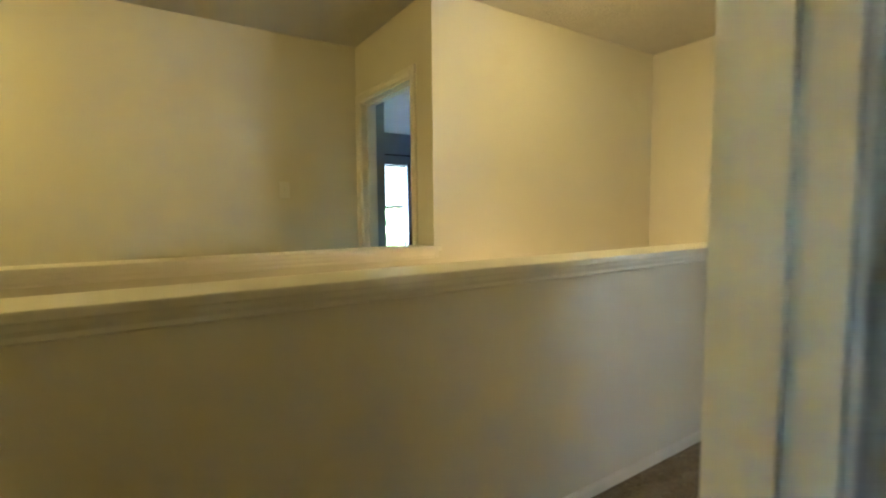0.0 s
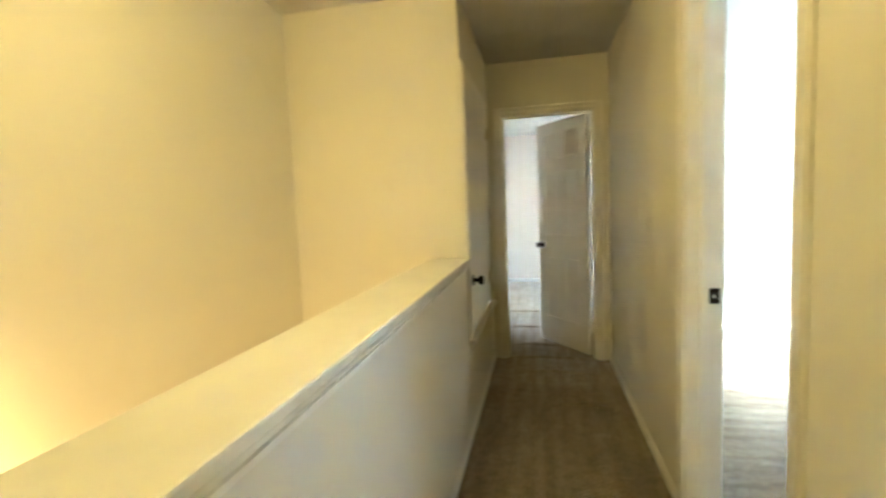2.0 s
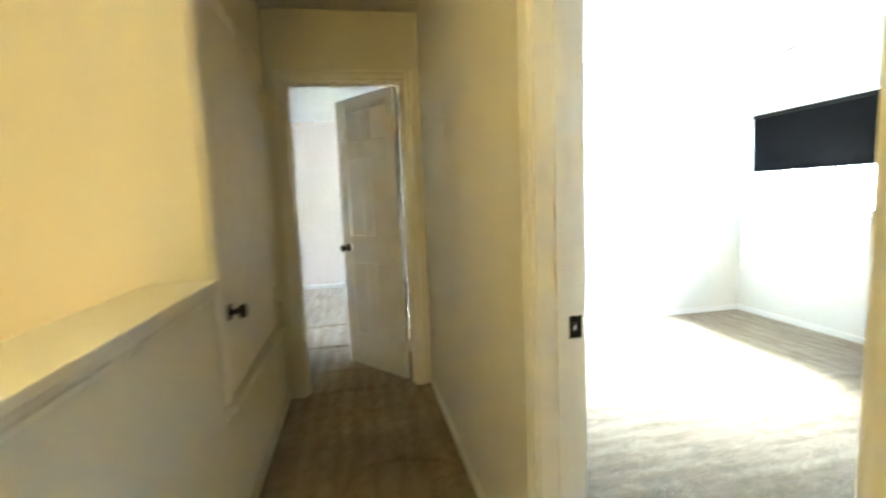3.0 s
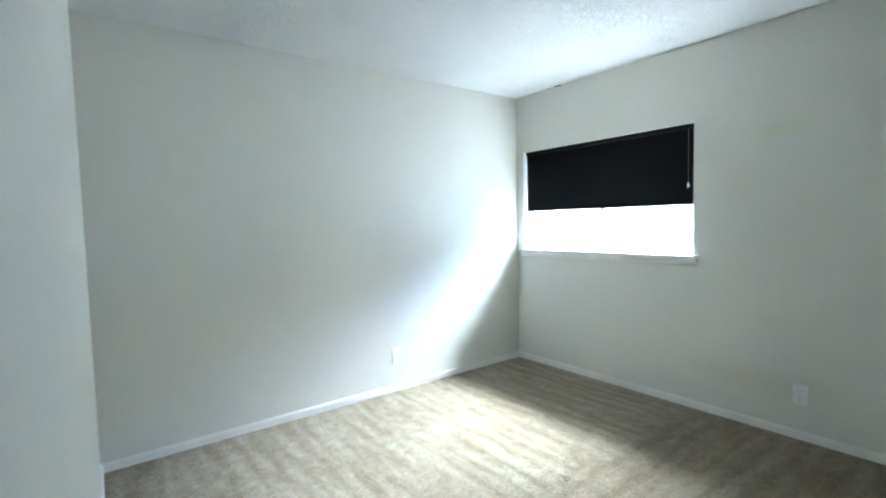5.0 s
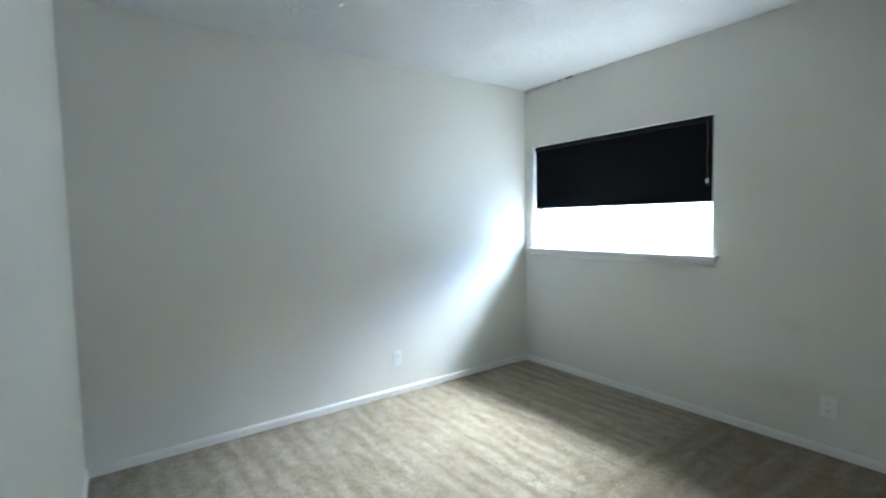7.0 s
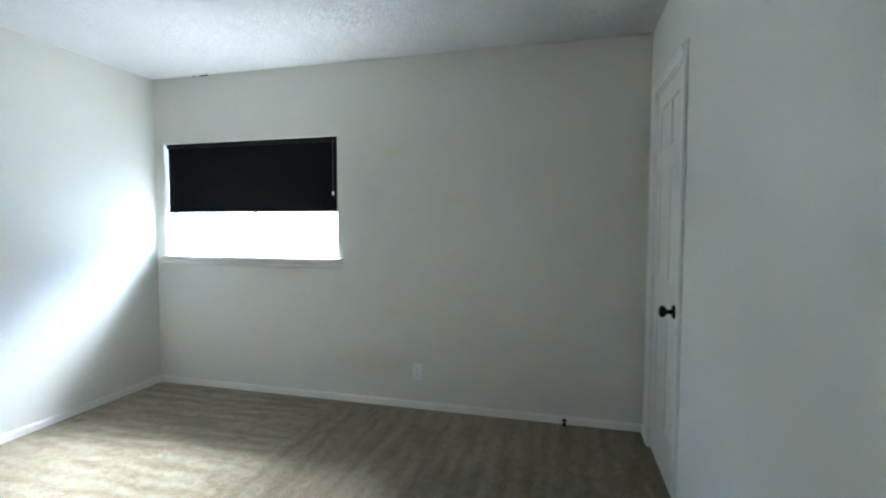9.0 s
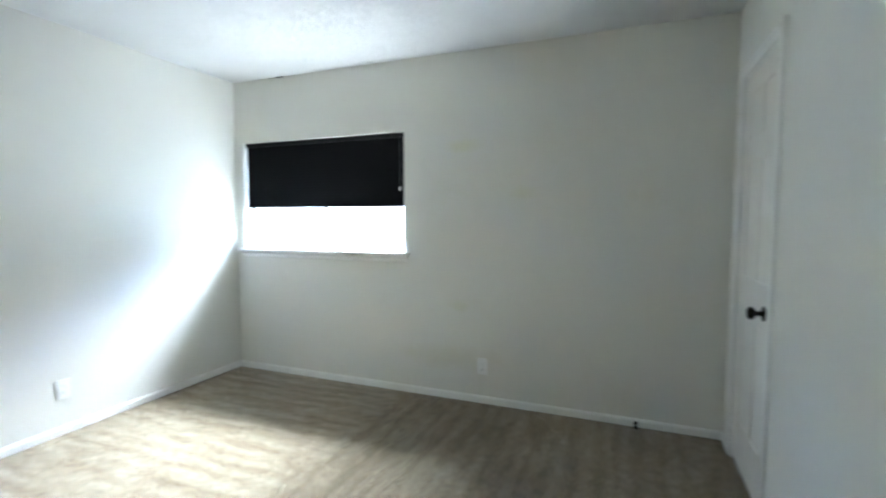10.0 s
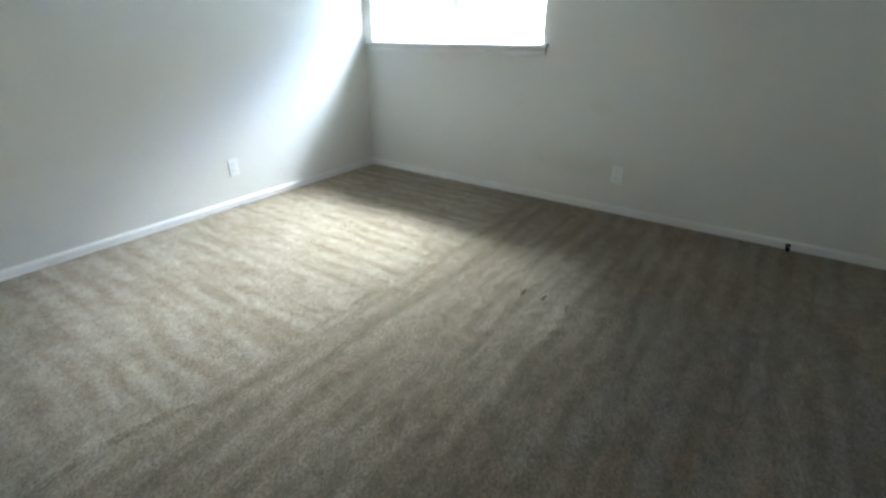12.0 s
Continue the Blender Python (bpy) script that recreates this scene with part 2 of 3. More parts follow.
def along(start, end, out):
    """A frame whose z runs from start to end and whose x points out of the wall."""
    s, e, x = Vector(start), Vector(end), Vector(out).normalized()
    z = (e - s).normalized()
    y = z.cross(x)
    m = Matrix((x, y, z)).transposed().to_4x4()
    m.translation = s
    return m, (e - s).length


BASE_PROFILE = ((0, 0), (0.012, 0), (0.012, 0.034), (0.010, 0.042), (0.006, 0.048), (0, 0.051))


def baseboard(start, end, out, name="baseboard"):
    m, n = along(start, end, out)
    up = (m.to_3x3() @ Vector((0, 1, 0))).z
    bm = bmesh.new()
    prism(bm, [(u, v if up > 0 else -v) for u, v in BASE_PROFILE], m, n)
    return tagged(part(name, bm, TRIM), "low white painted baseboard along carpet", "baseboard", kind="structure")


CASING = ((0, 0), (0.010, 0), (0.013, 0.008), (0.013, 0.030), (0.017, 0.042), (0.017, 0.052), (0.011, 0.058), (0, 0.058))


def casing_bar(start, end, out, inward, parent, name="casing"):
    """One moulded length of door casing; its thin edge lies towards inward."""
    m, n = along(start, end, out)
    side = (m.to_3x3() @ Vector((0, 1, 0))).dot(Vector(inward))
    bm = bmesh.new()
    prism(bm, [(u, (-v if side > 0 else v)) for u, v in CASING], m, n)
    return part(name, bm, TRIM, parent)


def doorway(name, axis, face0, face1, b0, b1, top, label, sides=(True, True)):
    """Lining, stops and casings of an opening through a wall whose faces lie at face0 and face1."""
    e = empty(name, (0, 0, 0))
    tagged(e, label, "door frame", kind="structure")

    def put(a0, a1, s0, s1, z0, z1, n, bev=0.002):
        box = (a0, a1, s0, s1, z0, z1) if axis == "x" else (s0, s1, a0, a1, z0, z1)
        slab(n, TRIM, [box], e, bevel=bev)

    put(face0 - 0.001, face1 + 0.001, b0, b0 + 0.018, 0, top, "jamb")
    put(face0 - 0.001, face1 + 0.001, b1 - 0.018, b1, 0, top, "jamb")
    put(face0 - 0.001, face1 + 0.001, b0 + 0.018, b1 - 0.018, top - 0.018, top, "head_jamb")
    mid = (face0 + face1) / 2
    put(mid - 0.016, mid + 0.016, b0 + 0.018, b0 + 0.030, 0, top - 0.018, "stop")
    put(mid - 0.016, mid + 0.016, b1 - 0.030, b1 - 0.018, 0, top - 0.018, "stop")
    put(mid - 0.016, mid + 0.016, b0 + 0.030, b1 - 0.030, top - 0.030, top - 0.018, "head_stop")
    for face, sgn, on in ((face0, -1, sides[0]), (face1, 1, sides[1])):
        if not on:
            continue

        def p(b, z):
            return (face, b, z) if axis == "x" else (b, face, z)
        o = (sgn, 0, 0) if axis == "x" else (0, sgn, 0)
        f = (0, 1, 0) if axis == "x" else (1, 0, 0)
        back = tuple(-q for q in f)
        casing_bar(p(b0 + 0.006, 0), p(b0 + 0.006, top + 0.052), o, f, e)
        casing_bar(p(b1 - 0.006, 0), p(b1 - 0.006, top + 0.052), o, back, e)
        casing_bar(p(b0 + 0.006, top - 0.006), p(b1 - 0.006, top - 0.006), o, (0, 0, -1), e, "head_casing")
    return e


def knob(parent, m):
    """A round door knob on its rose, standing out along the local z of m."""
    bm = bmesh.new()
    lathe(bm, ((0.033, 0.0), (0.033, 0.004), (0.029, 0.008), (0.014, 0.010), (0.011, 0.014), (0.011, 0.030),
               (0.017, 0.034), (0.025, 0.041), (0.0285, 0.050), (0.027, 0.058), (0.019, 0.064), (0.006, 0.066)), m)
    return part("door_knob", bm, BRONZE, parent, "dark oiled bronze round door knob", smooth=True)


def hinge(parent, place, mat, axis="z"):
    bm = bmesh.new()
    x, y, z = place
    for i in range(5):
        lathe(bm, ((0.0055, 0), (0.0065, 0.001), (0.0065, 0.015), (0.0055, 0.016)), pose(x, y, z - 0.042 + i * 0.017), 10)
    block(bm, x + 0.004, x + 0.030, y - 0.004, y - 0.0015, z - 0.042, z + 0.043, bevel=0.0006)
    return part("hinge", bm, mat, parent)


def panel_door(name, width, height, rows, m, label, hinges=None, knob_z=0.9, backset=0.065, both=True):
    """A hinged leaf: hinge edge on the local z axis, leaf along +x, thickness in y; raised panels in rows of two."""
    e = empty(name)
    tagged(e, label, "door", kind="structure")
    th = 0.034
    bm = bmesh.new()
    st, mid = 0.105, 0.10
    if width < 0.65:
        st, mid = 0.09, 0.085
    zs = sorted({0.0, height, *[z for r in rows for z in r]})
    block(bm, 0, width, -th / 2 + 0.006, th / 2 - 0.006, 0, height)
    part("core", bm, DOORP, e)
    for x0, x1, n in ((0, st, "stile"), (width - st, width, "stile")):
        bm = bmesh.new()
        block(bm, x0, x1, -th / 2, th / 2, 0, height, bevel=0.003)
        part(n, bm, DOORP, e)
    prev = 0.0
    for r in list(rows) + [(height, height)]:
        bm = bmesh.new()
        block(bm, st, width - st, -th / 2, th / 2, prev, r[0], bevel=0.003)
        part("rail", bm, DOORP, e)
        prev = r[1]
    cols = ((st, (width - mid) / 2), ((width + mid) / 2, width - st))
    for r in rows:
        bm = bmesh.new()
        block(bm, (width - mid) / 2, (width + mid) / 2, -th / 2, th / 2, r[0], r[1], bevel=0.003)
        part("muntin", bm, DOORP, e)
        for c in cols:
            bm = bmesh.new()
            g = 0.009
            block(bm, c[0] + g, c[1] - g, -th / 2 + 0.003, th / 2 - 0.003, r[0] + g, r[1] - g, bevel=0.0045)
            part("panel", bm, DOORP, e)
    kx = width - backset
    knob(e, pose(kx, th / 2, knob_z, -90, 0, 0))
    if both:
        knob(e, pose(kx, -th / 2, knob_z, 90, 0, 0))
    for z in hinges or (0.2, height / 2, height - 0.2):
        hinge(e, (-0.004, th / 2 + 0.003, z), PAINTED_HINGE)
    e.matrix_world = m
    return e


SIX = ((0.24, 0.80), (1.00, 1.56), (1.68, 1.90))


# ---------------------------------------------------------------- structure
H = 2.44
BX, BW = 1.075, 4.32          # bedroom: hall-side face and window-side face
BY0, BY1 = 1.70, 5.39         # bedroom: closet-side face and far face
SX0, SX1 = -1.012, -0.18      # stair opening
SY1 = 3.03
EY = 4.375
BD0, BD1 = 1.645, 2.445        # bedroom doorway along the hall
ND0, ND1 = -0.68, 0.12        # doorway behind, where the walk begins
WY0, WY1, WZ0, WZ1 = 3.78, 5.30, 1.03, 1.93
LOW = -2.65

floor_boxes = [
    (SX1, 4.47, -3.1, EY, -0.2, 0.0), (-2.22, SX0, -3.1, 1.07, -0.2, 0.0), (SX0, SX1, -3.1, -2.4, -0.2, 0.0),
    (-5.9, -1.12, 1.07, 5.6, -0.2, 0.0), (-1.12, 4.47, EY, 8.6, -0.2, 0.0), (-1.12, SX1, 3.15, EY, -0.2, 0.0),
]
structure("floor", CARPET, floor_boxes, "beige cut-pile carpet with vacuum marks", "carpet")
structure("ceiling", CEIL, [(-6.0, 4.47, -3.2, 8.6, H, H + 0.12)], "white knockdown-textured ceiling", "ceiling")
structure("stairwell_floor", CARPET, [(SX0 - 0.1, SX1 + 0.1, -3.1, 3.2, LOW - 0.1, LOW)], "carpeted floor at the foot of the stairwell", "carpet")

wall("wall_hall", "x", 0.95, BX, -3.0, BY1, 0, H, [(ND0, ND1, 0, 2.03), (BD0, BD1, 0, 2.03)], "cream painted hallway wall with two doorways")
wall("wall_end", "y", EY, EY + 0.115, -1.12, 0.95, 0, H, [(0.10, 0.85, 0, 2.03)], "cream painted end wall with a doorway")
wall("wall_cupboard", "x", -0.115, 0.0, SY1 + 0.115, EY, 0, H, (), "cream painted wall round a cupboard door")
wall("wall_stair_end", "y", SY1, SY1 + 0.115, SX0, 0.0, LOW, H, (), "cream painted wall closing the stairwell")
wall("wall_stair_side", "x", SX0 - 0.12, SX0, 0.95, SY1 + 0.115, LOW, H, (), "cream painted stairwell wall")
wall("wall_blue_door", "y", 0.95, 1.065, -2.10, SX0 - 0.12, 0, H, [(-2.03, -1.245, 0, 2.03)], "cream painted landing wall with a doorway")
wall("wall_landing", "x", -2.22, -2.10, -3.0, 1.065, 0, H, (), "cream painted landing wall")
wall("wall_back", "y", -3.1, -3.0, -2.22, 4.47, LOW, H, [(1.90, 2.25, 1.30, 1.65)], "cream painted back wall")
wall("half_wall_hall", "x", SX1, 0.0, -2.4, SY1, LOW, 0.985, (), "cream painted half wall beside the hallway")
wall("half_wall_landing", "x", SX0 - 0.12, SX0, -2.4, 0.95, LOW, 0.985, (), "cream painted half wall beside the landing")
wall("half_wall_back", "y", -2.52, -2.4, SX0 - 0.12, 0.0, LOW, 0.985, (), "cream painted half wall across the stairwell")

wall("wall_window", "x", BW, BW + 0.15, -3.0, 8.5, 0, H, [(WY0, WY1, WZ0, WZ1), (6.30, 7.40, 0.95, 1.90)], "greige painted window wall")
wall("wall_bedroom_far", "y", BY1, BY1 + 0.12, 0.95, BW, 0, H, (), "greige painted bedroom wall")
wall("wall_bedroom_closet", "y", BY0 - 0.115, BY0, BX, BW, 0, H, [(3.51, 4.13, 0, 2.03)], "greige painted bedroom wall with a closet door")

# rooms beyond the open doors
wall("wall_blue_room_window", "x", -5.37, -5.22, 1.065, 5.5, 0, H, [(2.18, 3.10, 0.60, 1.97)], "blue-grey painted wall with a window", BLUE)
wall("wall_blue_room_side", "y", 1.065, 1.18, -5.45, -2.10, 0, H, (), "painted wall of the room off the landing", BLUE)
wall("wall_blue_room_far", "y", 5.5, 5.6, -5.45, -1.0, 0, H, (), "painted wall of the room off the landing", BLUE)
wall("wall_blue_room_end", "x", -1.132, -1.012, SY1 + 0.115, 5.5, 0, H, (), "painted wall of the room off the landing", BLUE)
wall("wall_far_room_back", "y", 8.40, 8.5, -1.0, BW, 0, H, (), "pale beige painted wall of the room at the end", BEIGE)
wall("wall_far_room_side", "x", -0.55, -0.45, EY + 0.115, 8.40, 0, H, (), "pale beige painted wall of the room at the end", BEIGE)

# half-wall caps
def wall_cap(name, x0, x1, y0, y1, front):
    e = empty(name)
    tagged(e, "cream painted wooden cap on a half wall", "wall cap", kind="structure")
    slab("cap_board", TRIM, [(x0, x1, y0, y1, 0.987, 1.015)], e, bevel=0.006)
    for face, sgn in ((front[0], -1), (front[1], 1)):
        bm = bmesh.new()
        m, n = along((face, y0, 0.987), (face, y1, 0.987), (sgn, 0, 0))
        up = (m.to_3x3() @ Vector((0, 1, 0))).z
        prof = ((0.0005, 0), (0.017, 0), (0.015, -0.014), (0.009, -0.026), (0.009, -0.038), (0.0005, -0.044))
        prism(bm, [(u, v * up) for u, v in prof], m, n)
        part("bed_moulding", bm, TRIM, e)
    return e


horn = slab("cap_horn", TRIM, [(SX0 + 0.0005, SX0 + 0.028, 0.9495, 0.988, 0.987, 1.0148), (SX0 + 0.0005, SX0 + 0.012, 0.9495, 0.975, 0.945, 0.986)], bevel=0.004)
tagged(horn, "cream painted end of a half-wall cap", "wall cap", kind="structure")
wall_cap("hall_wall_cap", SX1 - 0.025, 0.024, -2.4, SY1 - 0.001, (SX1, 0.0))
wall_cap("landing_wall_cap", SX0 - 0.145, SX0 + 0.028, -2.4, 0.949, (SX0 - 0.12, SX0))

# baseboards
baseboard((0, -2.4, 0), (0, EY, 0), (1, 0, 0))
baseboard((0.95, ND1 + 0.053, 0), (0.95, BD0 - 0.053, 0), (-1, 0, 0))
baseboard((0.95, BD1 + 0.053, 0), (0.95, EY, 0), (-1, 0, 0))
baseboard((BW, BY0, 0), (BW, BY1, 0), (-1, 0, 0))
baseboard((BX, BY1, 0), (BW, BY1, 0), (0, -1, 0))
baseboard((BX, BD1 + 0.053, 0), (BX, BY1, 0), (1, 0, 0))
baseboard((BX, BY0, 0), (3.457, BY0, 0), (0, 1, 0))
baseboard((4.183, BY0, 0), (BW, BY0, 0), (0, 1, 0))
baseboard((-0.43, 8.40, 0), (BW, 8.40, 0), (0, -1, 0))
baseboard((-2.10, -3.0, 0), (-2.10, 0.95, 0), (1, 0, 0))

# doorways and doors
doorway("door_1", "x", 0.95, BX, BD0, BD1, 2.03, "white painted door frame of the bedroom")
doorway("door_2", "x", 0.95, BX, ND0, ND1, 2.03, "white painted door frame where the hallway begins")
doorway("door_3", "y", EY, EY + 0.115, 0.10, 0.85, 2.03, "white painted door frame at the hallway's end")
doorway("door_4", "y", 0.95, 1.065, -2.03, -1.245, 2.03, "cream painted door frame off the landing")
doorway("door_5", "y", BY0 - 0.115, BY0, 3.51, 4.13, 2.03, "white painted closet door frame", (False, True))

end_door = panel_door("end_room_door", 0.655, 2.00, SIX, pose(0.80, EY + 0.095, 0.012, 0, 0, 127), "white six-panel door standing half open", knob_z=0.905)
for z in (0.25, 1.80):
    slab("hinge", PAINTED_HINGE, [(0.803, 0.8315, EY + 0.088, EY + 0.092, z - 0.045, z + 0.045)], end_door).matrix_parent_inverse = end_door.matrix_world.inverted()
panel_door("bedroom_door", 0.715, 2.00, SIX, pose(BX + 0.014, BD0 + 0.026, 0.012, 0, 0, 18.5), "white six-panel door standing open against wall", knob_z=0.905)
panel_door("closet_door", 0.575, 2.00, SIX, pose(4.108, BY0 - 0.022, 0.012, 0, 0, 180), "white six-panel closet door, closed", knob_z=0.875, backset=0.085)


def cupboard(y0, y1, z0, z1):
    e = empty("cupboard_door")
    tagged(e, "white painted flat cupboard door over a ledge, closed", "cupboard door", kind="structure")
    slab("leaf", DOORP, [(0.001, 0.012, y0 + 0.002, y1 - 0.002, z0 + 0.014, z1 - 0.002)], e, bevel=0.002)
    casing_bar((0, y0 - 0.002, z0), (0, y0 - 0.002, z1 + 0.056), (1, 0, 0), (0, 1, 0), e)
    casing_bar((0, y1 + 0.002, z0), (0, y1 + 0.002, z1 + 0.056), (1, 0, 0), (0, -1, 0), e)
    casing_bar((0, y0, z1), (0, y1, z1), (1, 0, 0), (0, 0, -1), e, "head_casing")
    slab("ledge", TRIM, [(0.0005, 0.048, y0 - 0.085, y1 + 0.075, z0 - 0.024, z0)], e, bevel=0.005)
    slab("apron", TRIM, [(0.0005, 0.012, y0 - 0.06, y1 + 0.055, z0 - 0.062, z0 - 0.024)], e, bevel=0.003)
    knob(e, pose(0.012, y0 + 0.06, 0.868, 0, 90, 0))
    for z in (z0 + 0.2, z1 - 0.2):
        hinge(e, (0.016, y1 - 0.002, z), PAINTED_HINGE)
    return e


cupboard(3.105, 4.07, 0.553, 2.035)


# ---------------------------------------------------------------- windows
def slider_window(name, x0, x1, y0, y1, z0, z1, label, sill=True, inside=-1):
    """A two-light sliding window set deep in its opening, with a stool and apron on the room's side."""
    e = empty(name)
    tagged(e, label, "window", kind="structure")
    xm = x1 - 0.05 if inside < 0 else x0 + 0.05
    f = 0.035
    for b, n in (((xm, xm + 0.045, y0, y0 + f, z0, z1), "frame_side"), ((xm, xm + 0.045, y1 - f, y1, z0, z1), "frame_side"),
                 ((xm, xm + 0.045, y0 + f, y1 - f, z0, z0 + f), "frame_rail"), ((xm, xm + 0.045, y0 + f, y1 - f, z1 - f, z1), "frame_rail"),
                 ((xm + 0.006, xm + 0.036, (y0 + y1) / 2 - 0.015, (y0 + y1) / 2 + 0.025, z0 + f, z1 - f), "meeting_stile")):
        slab(n, VINYL, [b], e, bevel=0.003)
    for a, b in ((y0 + f, (y0 + y1) / 2 - 0.02), ((y0 + y1) / 2 + 0.02, y1 - f)):
        p = slab("pane", GLASS, [(xm + 0.018, xm + 0.022, a, b, z0 + f, z1 - f)], e)
        p.visible_shadow = False
    if sill:
        slab("window_sill", TRIM, [(x0 - 0.045, x0 - 0.0005, y0 - 0.045, y1 + 0.045, z0 - 0.006, z0 + 0.014),
                                   (x0 - 0.0005, xm, y0 + 0.001, y1 - 0.001, z0 + 0.001, z0 + 0.0139)], e)
        bm = bmesh.new()
        m, n = along((x0, y0 - 0.03, z0 - 0.006), (x0, y1 + 0.03, z0 - 0.006), (-1, 0, 0))
        up = (m.to_3x3() @ Vector((0, 1, 0))).z
        prof = ((0.0005, 0), (0.032, 0), (0.026, -0.012), (0.012, -0.022), (0.012, -0.044), (0.0005, -0.05))
        prism(bm, [(u, v * up) for u, v in prof], m, n)
        part("apron", bm, TRIM, e)
    return e


slider_window("window_1", BW, BW + 0.15, WY0, WY1, WZ0, WZ1, "white sliding window above a painted sill")
# out of view; placed and sized to brighten the end room
slider_window("window_3", BW, BW + 0.15, 6.30, 7.40, 0.95, 1.90, "unseen white sliding window lighting the end room", sill=False)


# window made up out of view, to bring daylight onto the first doorway's jamb
slider_window("added_window_2", 3.0, 3.1, 1.90, 2.25, 1.30, 1.65, "unseen small window added to light the door jamb").matrix_world = pose(0, 0, 0, 0, 0, -90)


def pleated_blind(x, y0, y1, ztop, zbot):
    e = empty("cellular_blind")
    tagged(e, "black pleated blackout blind pulled halfway down window", "blind")
    slab("head_rail", BLACK, [(x - 0.022, x + 0.022, y0, y1, ztop - 0.035, ztop - 0.002)], e, bevel=0.003)
    bm = bmesh.new()
    n = 22
    z_hi, z_lo = ztop - 0.035, zbot + 0.016
    step = (z_hi - z_lo) / n
    for sgn in (-1, 1):
        grid = []
        for i in range(2 * n + 1):
            z = z_hi - i * step / 2
            off = 0.0104 if i % 2 else 0.0100
            grid.append([bm.verts.new((x + sgn * off, y, z)) for y in (y0 + 0.004, y1 - 0.004)])
        for a, b in zip(grid, grid[1:]):
            bm.faces.new((a[0], a[1], b[1], b[0]))
    part("pleated_fabric", bm, FABRIC, e)
    slab("bottom_rail", BLACK, [(x - 0.016, x + 0.016, y0 + 0.003, y1 - 0.003, zbot, zbot + 0.016)], e, bevel=0.003)
    bm = bmesh.new()
    lathe(bm, ((0.0012, 0), (0.0012, 0.41)), pose(x - 0.026, y0 + 0.035, ztop - 0.44), 8)
    part("cord", bm, CORD, e, "thin grey lift cord")
    slab("cord_cleat", PLASTIC, [(x - 0.030, x - 0.022, y0 + 0.029, y0 + 0.041, ztop - 0.425, ztop - 0.395)], e, bevel=0.003, label="small white plastic cord cleat")
    return e


pleated_blind(BW + 0.040, WY0 + 0.006, WY1 - 0.012, WZ1 - 0.001, 1.386)

# unseen eave over the window side of the house, sized to cut steep sky light
structure("eave", TRIM, [(BW + 0.15, 5.17, -3.0, 8.5, 2.30, 2.42)], "unseen white roof eave limiting daylight into the window", "eave")


# ---------------------------------------------------------------- small fixtures
def outlet(m, label):
    e = empty("wall_outlet")
    tagged(e, label, "wall outlet", group="wall outlets")
    bm = bmesh.new()
    block(bm, -0.036, 0.036, -0.058, 0.058, 0.0, 0.006, bevel=0.0025)
    part("cover_plate", bm, PLASTIC, e)
    for s in (-1, 1):
        bm = bmesh.new()
        block(bm, -0.017, 0.017, s * 0.021 - 0.014, s * 0.021 + 0.014, 0.0055, 0.0085, bevel=0.0012)
        f = part("socket_face", bm, PLASTIC, e)
        for dx, h in ((-0.0065, 0.008), (0.0065, 0.006)):
            bm = bmesh.new()
            block(bm, dx - 0.001, dx + 0.001, s * 0.021 - h / 2 + 0.003, s * 0.021 + h / 2 + 0.003, 0.008, 0.0089)
            part("slot", bm, SLOT, f)
        bm = bmesh.new()
        lathe(bm, ((0.0022, 0.008), (0.0022, 0.0089)), pose(0, s * 0.021 - 0.008, 0), 10)
        part("slot", bm, SLOT, f)
    bm = bmesh.new()
    lathe(bm, ((0.003, 0.005), (0.003, 0.0068), (0.002, 0.0072)), Matrix(), 10)
    part("screw", bm, PLASTIC, e)
    e.matrix_world = m
    return e


outlet(pose(2.943, BY1, 0.275, 90, 0, 0), "white duplex wall outlet on the bedroom's lit wall")
outlet(pose(BW, 3.175, 0.262, 90, 0, -90), "white duplex wall outlet below the window wall's blank stretch")


def light_switch(m):
    e = empty("light_switch")
    tagged(e, "cream plastic toggle light switch on landing wall", "light switch")
    bm = bmesh.new()
    block(bm, -0.036, 0.036, -0.058, 0.058, 0, 0.006, bevel=0.0025)
    part("cover_plate", bm, PLASTIC, e)
    bm = bmesh.new()
    block(bm, -0.005, 0.005, -0.012, 0.012, 0.005, 0.009, bevel=0.001)
    part("collar", bm, PLASTIC, e)
    bm = bmesh.new()
    block(bm, -0.0035, 0.0035, -0.004, 0.004, 0, 0.016, bevel=0.001, turn=pose(0, 0.002, 0.006, -28, 0, 0))
    part("toggle", bm, PLASTIC, e)
    for y in (-0.03, 0.03):
        bm = bmesh.new()
        lathe(bm, ((0.003, 0.005), (0.003, 0.0068), (0.002, 0.0072)), pose(0, y, 0), 10)
        part("screw", bm, PLASTIC, e)
    e.matrix_world = m
    return e


light_switch(pose(-2.10, 0.397, 1.375, 90, 0, 90))


def door_stop(m):
    e = empty("door_stop")
    tagged(e, "small black rubber-tipped door stop on baseboard", "door stop")
    bm = bmesh.new()
    lathe(bm, ((0.014, 0), (0.014, 0.004), (0.007, 0.008), (0.006, 0.05), (0.010, 0.052)), m, 14)
    part("stem", bm, BRONZE, e, smooth=True)
    bm = bmesh.new()
    lathe(bm, ((0.011, 0.052), (0.012, 0.056), (0.012, 0.066), (0.009, 0.071)), m, 14)
    part("rubber_tip", bm, BLACK, e, "black rubber tip", smooth=True)
    return e


door_stop(pose(BW - 0.012, 2.175, 0.024, 0, -90, 0))


